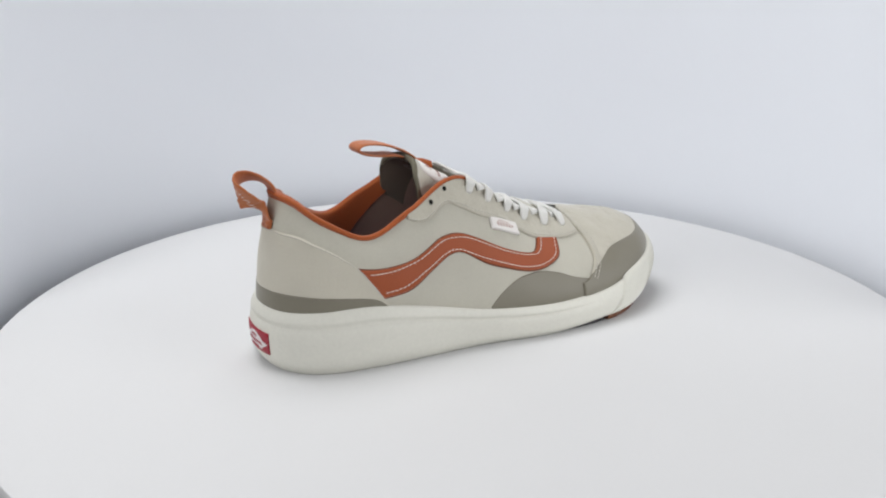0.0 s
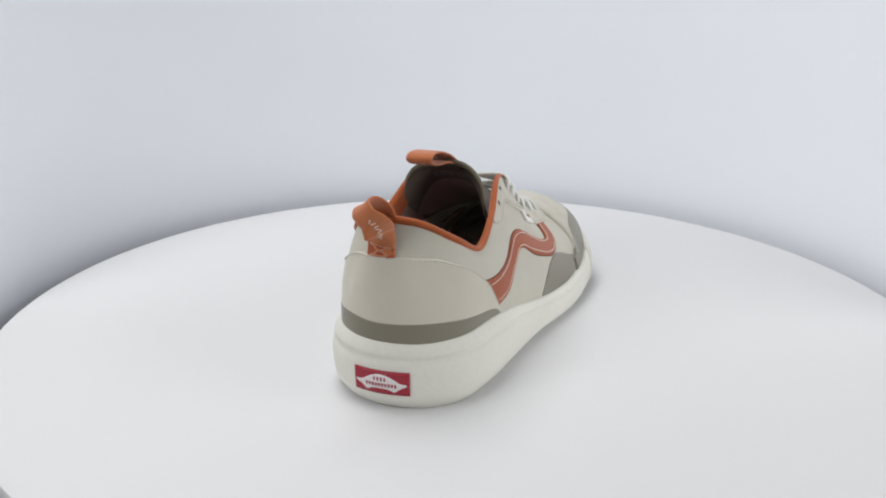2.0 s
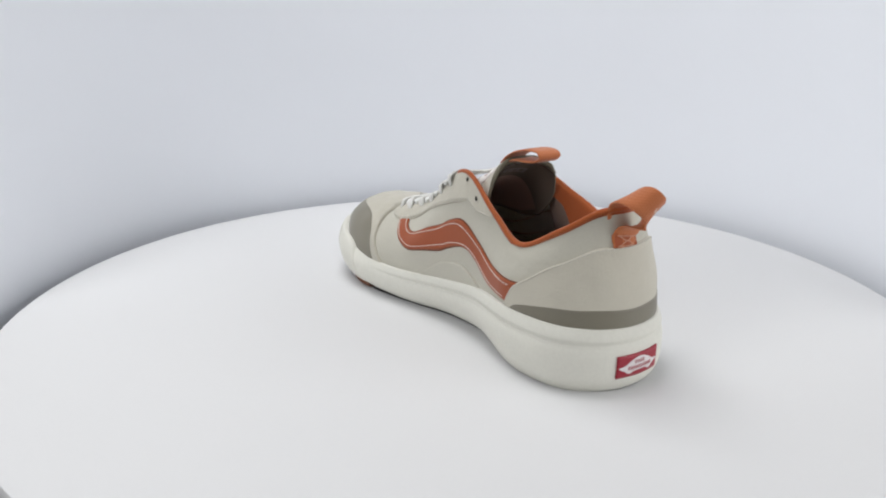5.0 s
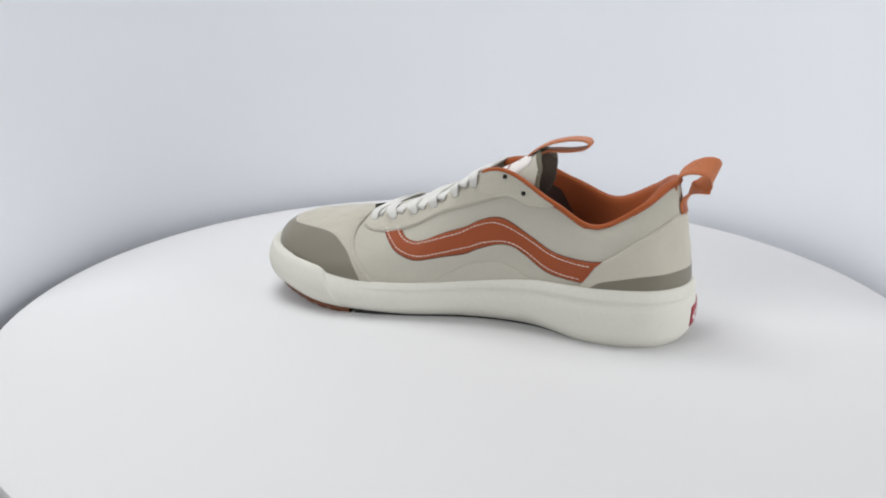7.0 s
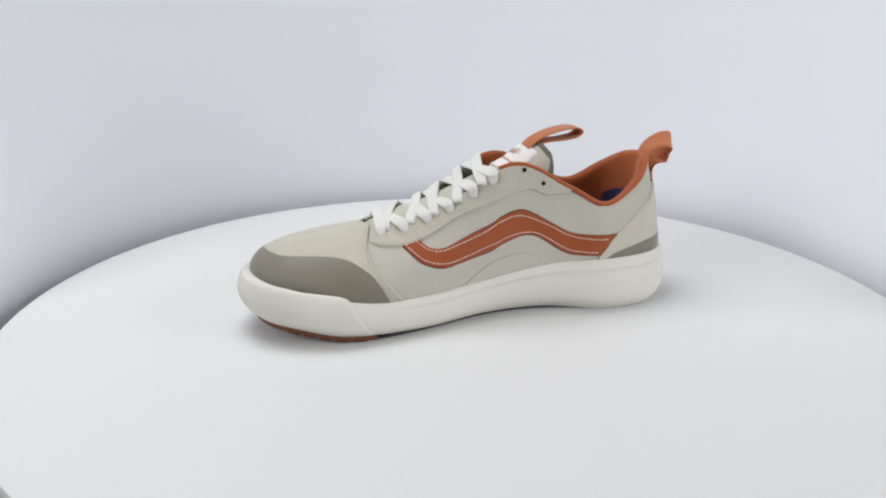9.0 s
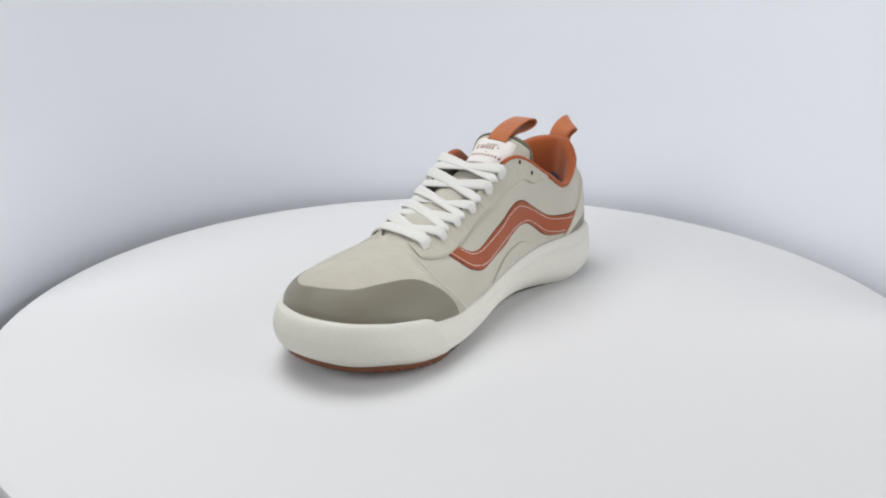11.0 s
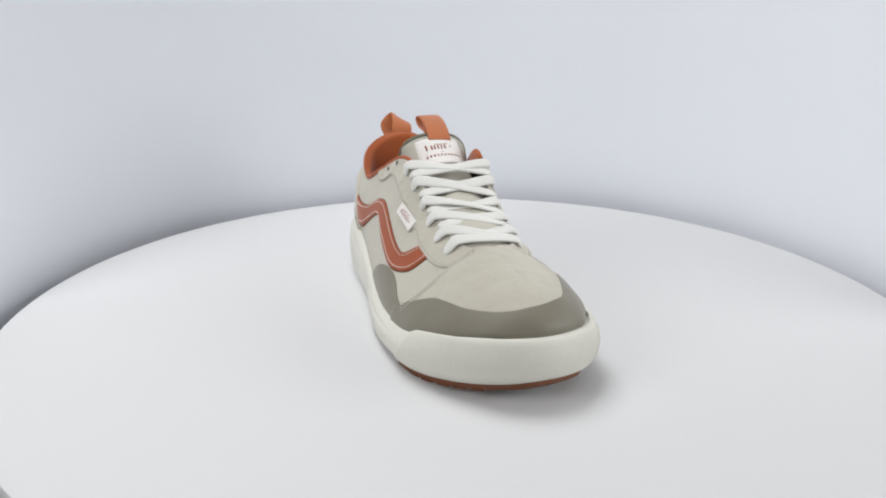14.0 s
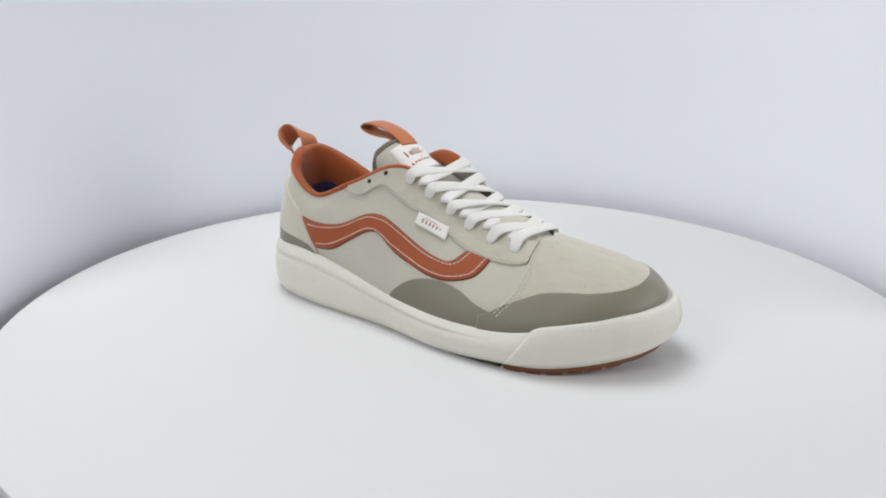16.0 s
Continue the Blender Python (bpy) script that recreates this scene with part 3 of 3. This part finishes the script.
    for f0, f1, v0, v1 in ((0.2, 0.245, 0.3, 0.72), (0.31, 0.355, 0.34, 0.72), (0.42, 0.465, 0.34, 0.72), (0.53, 0.575, 0.34, 0.72), (0.64, 0.685, 0.34, 0.72), (0.75, 0.79, 0.4, 0.6), (0.2, 0.7, 0.24, 0.29)):
        a, b = np.array((5.36, 0.70)), np.array((5.82, 0.765))
        c, d = np.array((5.33, 0.605)), np.array((5.80, 0.645))
        at = lambda f, h: (a * (1 - f) + b * f) * (1 - h) + (c * (1 - f) + d * f) * h
        part("print_bar", between([at(f0, v0), at(f1, v0)], [at(f0, v1), at(f1, v1)], 4, 4, 2.12, base=1.9), INK, flag)


TONGUE = [(92, 6.5, 58), (78, 6.5, 63.3), (60, 6.5, 70), (35, 6.5, 78), (-10, 7.5, 98.5), (-23, 7.5, 106.2), (-34.5, 7, 113)]


def tongue_at(u, q, lift):
    """A point of the tongue: u from the throat to the top, q across from -1 to 1."""
    c = curve(TONGUE, 200)
    t = tangents(c)
    n = unit(np.cross(t, np.tile((0, 1.0, 0), (200, 1))))
    n = np.where(n[:, 2:3] < 0, -n, n)
    x = np.linspace(0, 1, 200)
    u, q, lift = np.broadcast_arrays(np.asarray(u, float), np.asarray(q, float), np.asarray(lift, float))
    at = np.stack([np.interp(u, x, c[:, k]) for k in range(3)], -1)
    nn = np.stack([np.interp(u, x, n[:, k]) for k in range(3)], -1)
    wide = np.interp(u, (0, 0.3, 0.75, 0.93, 0.98, 1), (13, 21, 25.5, 25.5, 24.5, 21.5))
    drop = np.interp(u, (0, 0.2, 0.4, 0.55, 0.68, 0.8, 0.93, 1), (3, 2.5, 7, 15, 25, 29, 21, 8))
    return at + nn * (lift - drop * np.abs(q) ** 3)[..., None] + np.array((0, 1.0, 0)) * (q * wide)[..., None]


def tongue_parts(shoe):
    u, q = np.linspace(0, 1, 50), np.linspace(-1, 1, 25)
    g = Shape()
    g.grid(seat(tongue_at(u[:, None], q[None], 0)))
    tongue = part("tongue", g, CANVAS, shoe, "greige canvas tongue")
    edge_u = np.r_[np.linspace(0.55, 1, 30), np.full(23, 1.0), np.linspace(1, 0.55, 30)]
    edge_q = np.r_[np.full(30, -1.0), np.linspace(-1, 1, 25)[1:-1], np.full(30, 1.0)]
    in_u, in_q = np.minimum(edge_u, 0.985), edge_q * 0.965
    f = np.linspace(0, 1, 5)
    rows = [tongue_at(in_u, in_q, 0.05)]
    rows += [tongue_at(in_u * (1 - k) + edge_u * k, in_q * (1 - k) + edge_q * k, 0.7) for k in f]
    out = rows[-1] - tongue_at(in_u, in_q, 0.7)
    out = unit(out)
    rows += [rows[5] + out * 1.2 + np.array((-0.8, 0, -0.6)), tongue_at(edge_u, edge_q, -2.2) + out * 0.6, tongue_at(np.minimum(edge_u, 0.992), edge_q * 0.985, -3.0)]
    g = Shape()
    g.grid(seat(np.stack(rows, 1)))
    part("tongue_binding", g, OLIVE, tongue, "taupe tongue binding")
    g = Shape()
    uu = np.linspace(0.3, 0.992, 30)
    g.grid(seat(tongue_at(uu[:, None], q[None] * 0.985, -3.6)))
    part("tongue_lining", g, LINING_DARK, tongue, "dark brown tongue lining")
    g = Shape()
    f = np.linspace(0, 1, 24)[:, None]
    g.grid(seat(tongue_at(0.35 + (0.50 - 0.07 * (q[None] * 0.93) ** 4) * f, q[None] * 0.93, -4.3 - 0 * f)))
    part("lining_panel", g, LINING, tongue, "brown mesh lower lining panel")
    g = Shape()
    g.grid(seat(tongue_at(np.linspace(0.885, 0.935, 6)[:, None], np.linspace(-0.42, 0.42, 12)[None], -4.0)))
    tag = part("size_tag", g, SIZE_TAG, tongue, "faded grey size tag")
    for q0 in (-0.3, -0.1, 0.1, 0.3):
        g = Shape()
        g.grid(seat(tongue_at(np.linspace(0.9, 0.92, 3)[:, None], np.linspace(q0 - 0.06, q0 + 0.06, 4)[None], -4.15)))
        part("print_bar", g, LINING_DARK, tag)
    # woven label near the top with a line of print
    def plate(u0, u1, q0, q1, lift, n=10):
        g = Shape()
        a, b = np.linspace(u0, u1, n), np.linspace(q0, q1, n)
        a, b = np.r_[u0, a, u1], np.r_[q0, b, q1]
        k = np.full((n + 2, n + 2), lift)
        k[0], k[-1], k[:, 0], k[:, -1] = 0.1, 0.1, 0.1, 0.1
        g.grid(seat(tongue_at(a[:, None], b[None], k)))
        return g
    label = part("tongue_label", plate(0.768, 0.958, -0.62, 0.62, 1.0, 14), LABEL, tongue, "white woven tongue label")
    bars = [(0.876, 0.912, -0.42, -0.375), (0.876, 0.903, -0.28, -0.235), (0.876, 0.903, -0.19, -0.15), (0.876, 0.903, -0.09, -0.05), (0.876, 0.903, 0.0, 0.04), (0.876, 0.903, 0.1, 0.14), (0.908, 0.912, -0.42, 0.22), (0.888, 0.896, 0.25, 0.29), (0.853, 0.8555, -0.46, 0.46)]
    bars += [(0.825, 0.839, -0.47 + 0.1 * k, -0.425 + 0.1 * k) for k in range(10)]
    for u0, u1, q0, q1 in bars:
        part("print_bar", plate(u0, u1, q0, q1, 1.16, 3), INK, label)
    # pull loop
    path = curve([(-27.5, 9, 109.6), (-33, 9.5, 114), (-41, 10, 118), (-52, 10.5, 121), (-62, 10.7, 121.5), (-66, 10.8, 119), (-62, 10.7, 115.8), (-52, 10.4, 114.0), (-44, 10, 113.6), (-39, 9.5, 112.8), (-36, 9, 111.5)], 70)
    part("pull_loop", ribbon(path, np.tile((0.0, 1.0, 0.0), (70, 1)), 16.0, 1.4), WEBBING, tongue, "orange webbing pull loop")


def heel_loop(shoe):
    path = curve([(-119.6, 7, 95), (-119.8, 7.3, 100), (-122, 8, 104.5), (-127.5, 9, 108), (-134, 9.5, 109.3), (-139.4, 8.5, 108), (-141.4, 5, 104.5), (-139, 1.5, 101), (-134.8, 1.5, 96), (-130.5, 4.2, 91), (-128.5, 6, 86), (-128, 6, 80)], 90)
    f = np.linspace(0, 1, 90)
    tilt = np.interp(f, (0, 0.15, 0.33, 0.48, 0.62, 0.74, 0.86, 0.94, 1), (0, 10, 30, 46, 60, 52, 18, 0, 0)) * math.pi / 180
    across = np.stack([0.4 * np.sin(tilt), np.cos(tilt), -np.sin(tilt)], 1)
    t = tangents(path)
    w = unit(across - t * (across * t).sum(1, keepdims=True))
    n = np.cross(w, t)
    # the foot of the strap hugs the round of the heel
    hug = np.interp(f, (0.78, 0.92), (0, 1))
    heel = GP[(GS > 19.5) | (GS < 2.5)]

    def bent(i, q, lift):
        p = path[i] + w[i] * q
        near = heel[np.argmin((heel[:, 1] - p[1]) ** 2 + (heel[:, 2] - p[2]) ** 2)]
        k = hug[i]
        return np.array((p[0] * (1 - k) + (near[0] - 1.0) * k, p[1], p[2])) + n[i] * lift

    prof = [(-8, 0.2), (-7.4, 0.65), (-5, 0.7), (-2.5, 0.7), (0, 0.7), (2.5, 0.7), (5, 0.7), (7.4, 0.65), (8, 0.2), (8, -0.2), (7.4, -0.65), (2.5, -0.7), (-2.5, -0.7), (-7.4, -0.65), (-8, -0.2)]
    r = np.array([[bent(i, q, d) for q, d in prof] for i in range(90)])
    g = Shape()
    g.grid(seat(r), round_v=True)
    g.fan(seat(r[0]))
    g.fan(seat(r[-1]))
    loop = part("heel_loop", g, WEBBING, shoe, "orange webbing heel loop")
    # woven letters that cannot be read, as short bars down the outer face
    for k, i in enumerate(range(50, 74, 3)):
        side = 1.0 if np.dot(n[i], (-1, 0, 0.2)) > 0 else -1.0
        slant = (0.5, -0.3, 0.2, -0.5)[k % 4]
        seg = np.array([bent(i, v, side * 0.8) + t[i] * slant * v for v in np.linspace(-1.3, 1.3, 4)])
        part("print_bar", band(seg, np.tile(n[i] * side, (4, 1)), 0.45, 0.25), THREAD, loop)
    g = Shape()
    side = 1.0 if np.dot(n[84], (-1, 0, 0.2)) > 0 else -1.0
    g.grid(seat(np.array([[bent(i, v, side * 0.78) for v in np.linspace(-7.4, 7.4, 9)] for i in range(80, 90)])))
    part("sewn_foot", g, RUST, loop, "darker sewn-down foot")
    # box stitch at the strap's foot
    side = 1.0 if np.dot(n[84], (-1, 0, 0.2)) > 0 else -1.0
    for (i0, v0), (i1, v1) in (((81, -6), (88, 6)), ((81, 6), (88, -6)), ((81, -6), (81, 6)), ((88, -6), (88, 6))):
        k = np.linspace(0, 1, 6)
        seg = np.array([bent(int(round(i0 + (i1 - i0) * c)), v0 + (v1 - v0) * c, side * 0.85) for c in k])
        part("cross_stitch", band(seg, np.tile(n[84] * side, (6, 1)), 0.5, 0.3), THREAD_ORANGE, loop)


def lacing(shoe):
    outer = [(6.85, 0.83), (6.42, 0.83), (6.05, 0.85), (5.75, 0.87), (5.42, 0.86), (5.12, 0.87)]
    inner = [(15.0, 0.88), (15.45, 0.87), (15.8, 0.885), (16.15, 0.875), (16.5, 0.855), (16.76, 0.87)]

    def lift_at(s, v, d):
        p, n = lying(np.array([(s, v)]), d)
        return p[0], n[0]

    def lace(here, i, there, j, arch, tuck):
        """One run of lace from eyelet i of one row to eyelet j of the other, lying slanted over the facing's edge."""
        a, b = here[i], there[j]
        p0, n0 = lift_at(a[0], a[1] - 0.012, 0.5)
        p1, n1 = lift_at(a[0] * 0.94 + here[j][0] * 0.06, a[1] + 0.03, 2.3)
        p2, n2 = lift_at(a[0] * 0.76 + here[j][0] * 0.24, 0.995, 2.7)
        q2, m2 = lift_at(b[0] * 0.8 + there[i][0] * 0.2, 0.995, 2.7 if not tuck else 1.2)
        if tuck:
            ends, norms = [q2, q2 + (q2 - p2) * 0.06 - np.array((0, 0, 2.5))], [m2, m2]
        else:
            q1, m1 = lift_at(b[0], b[1] + 0.03, 2.3)
            q0, m0 = lift_at(b[0], b[1] - 0.012, 0.5)
            ends, norms = [q2, q1, q0], [m2, m1, m0]
        c = (p2 + q2) / 2 + np.array((0.25, 0, 0.97)) * arch
        up = unit(np.array((0.3, 0, 0.95)))
        c = c + np.array((1.3 * math.sin(9.1 * a[0]), 0, 0.4 * math.sin(5.7 * a[0])))
        up = unit(up + np.array((0.25 * math.sin(7.3 * a[0]), 0.2 * math.sin(4.1 * a[0]), 0)))
        pts = curve(np.array([p0, p1, p2, c] + ends), 34)
        nrm = curve(np.array([n0, n1, n2, up] + norms), 34)
        wide = np.interp(np.linspace(0, 1, 34), (0, 0.06, 0.16, 0.8, 0.92, 1), (3.6, 6.2, 7.7, 7.7, 6.8, 4.6 if not tuck else 6.8))
        part("lace", band(pts, nrm, wide, 1.7), LACE, shoe, "white flat cotton lace")

    lace(outer, 0, inner, 0, 0.3, False)
    for i in range(1, 6):
        lace(inner, i, outer, i - 1, 0.2, True)
        lace(outer, i, inner, i - 1, 1.4, True)


def heel_label(shoe):
    """Red rubber plate on the back of the sole with a white shape on it."""
    ss = np.linspace(20.8, 23.4, 300)
    yy = sole_at(ss, np.full(300, 0.4))[:, 1]

    def at(y, z, lift):
        s = np.interp(-y, -yy, ss)
        q = along(SOLE, s)
        f = along(FOOT, s)
        w = (z - q[..., 2]) / (f[..., 2] + 1 - q[..., 2])
        return sole_at(s, w) + outward(s) * np.asarray(lift)[..., None]

    def plate(upper, lower, lift, n=24, m=8):
        a, b = curve(upper, n), curve(lower, n)
        f = np.linspace(0, 1, m)[None, :, None]
        q = np.pad(a[:, None] * (1 - f) + b[:, None] * f, ((1, 1), (1, 1), (0, 0)), mode="edge")
        k = np.full(q.shape[:2], lift)
        k[0], k[-1], k[:, 0], k[:, -1] = 0, 0, 0, 0
        g = Shape()
        g.grid(seat(at(q[..., 0], q[..., 1], k)))
        return g

    red = part("heel_label", plate([(16.8, 21.8), (-13.9, 21.9)], [(16.8, 8.6), (-13.9, 8.7)], 0.7), RED, shoe, "red rubber heel plate")
    emblem = plate([(15.4, 15.0), (12, 15.6), (8, 18.0), (4, 19.6), (1.5, 19.9), (-1, 19.6), (-5, 18.0), (-9, 15.6), (-12.4, 15.0)], [(15.2, 14.0), (12, 12.4), (9, 10.4), (6, 11.6), (1.5, 11.9), (-3, 11.6), (-6, 10.4), (-9, 12.4), (-12.2, 14.0)], 0.95, 40)
    emblem = part("emblem", emblem, WHITE_PRINT, red, "white emblem shape")
    marks = [(5.2 - 1.9 * k, 4.3 - 1.9 * k, 16.2, 18.3) for k in range(4)] + [(9.6 - 1.75 * k, 8.6 - 1.75 * k, 13.0, 15.0) for k in range(10)]
    for y0, y1, z0, z1 in marks:
        part("print_bar", plate([(y0, z1), (y1, z1)], [(y0, z0), (y1, z0)], 1.1, 4, 4), RED, emblem)


def detail_parts(shoe):
    overlay_panels(shoe)
    tongue_parts(shoe)
    heel_loop(shoe)
    lacing(shoe)
    heel_label(shoe)


studio()
disc_table = turntable()
sneaker = build_sneaker()


def motions():
    turns = [k * 0.5 for k in range(33)]
    walk(sneaker, [(t, pose(0, 0, 0, 0, 0, START + SPIN * t)) for t in turns])
    walk(disc_table, [(t, pose(-0.001, 0.0085, -0.0015, 0, 0, START + SPIN * t)) for t in turns])


motions()
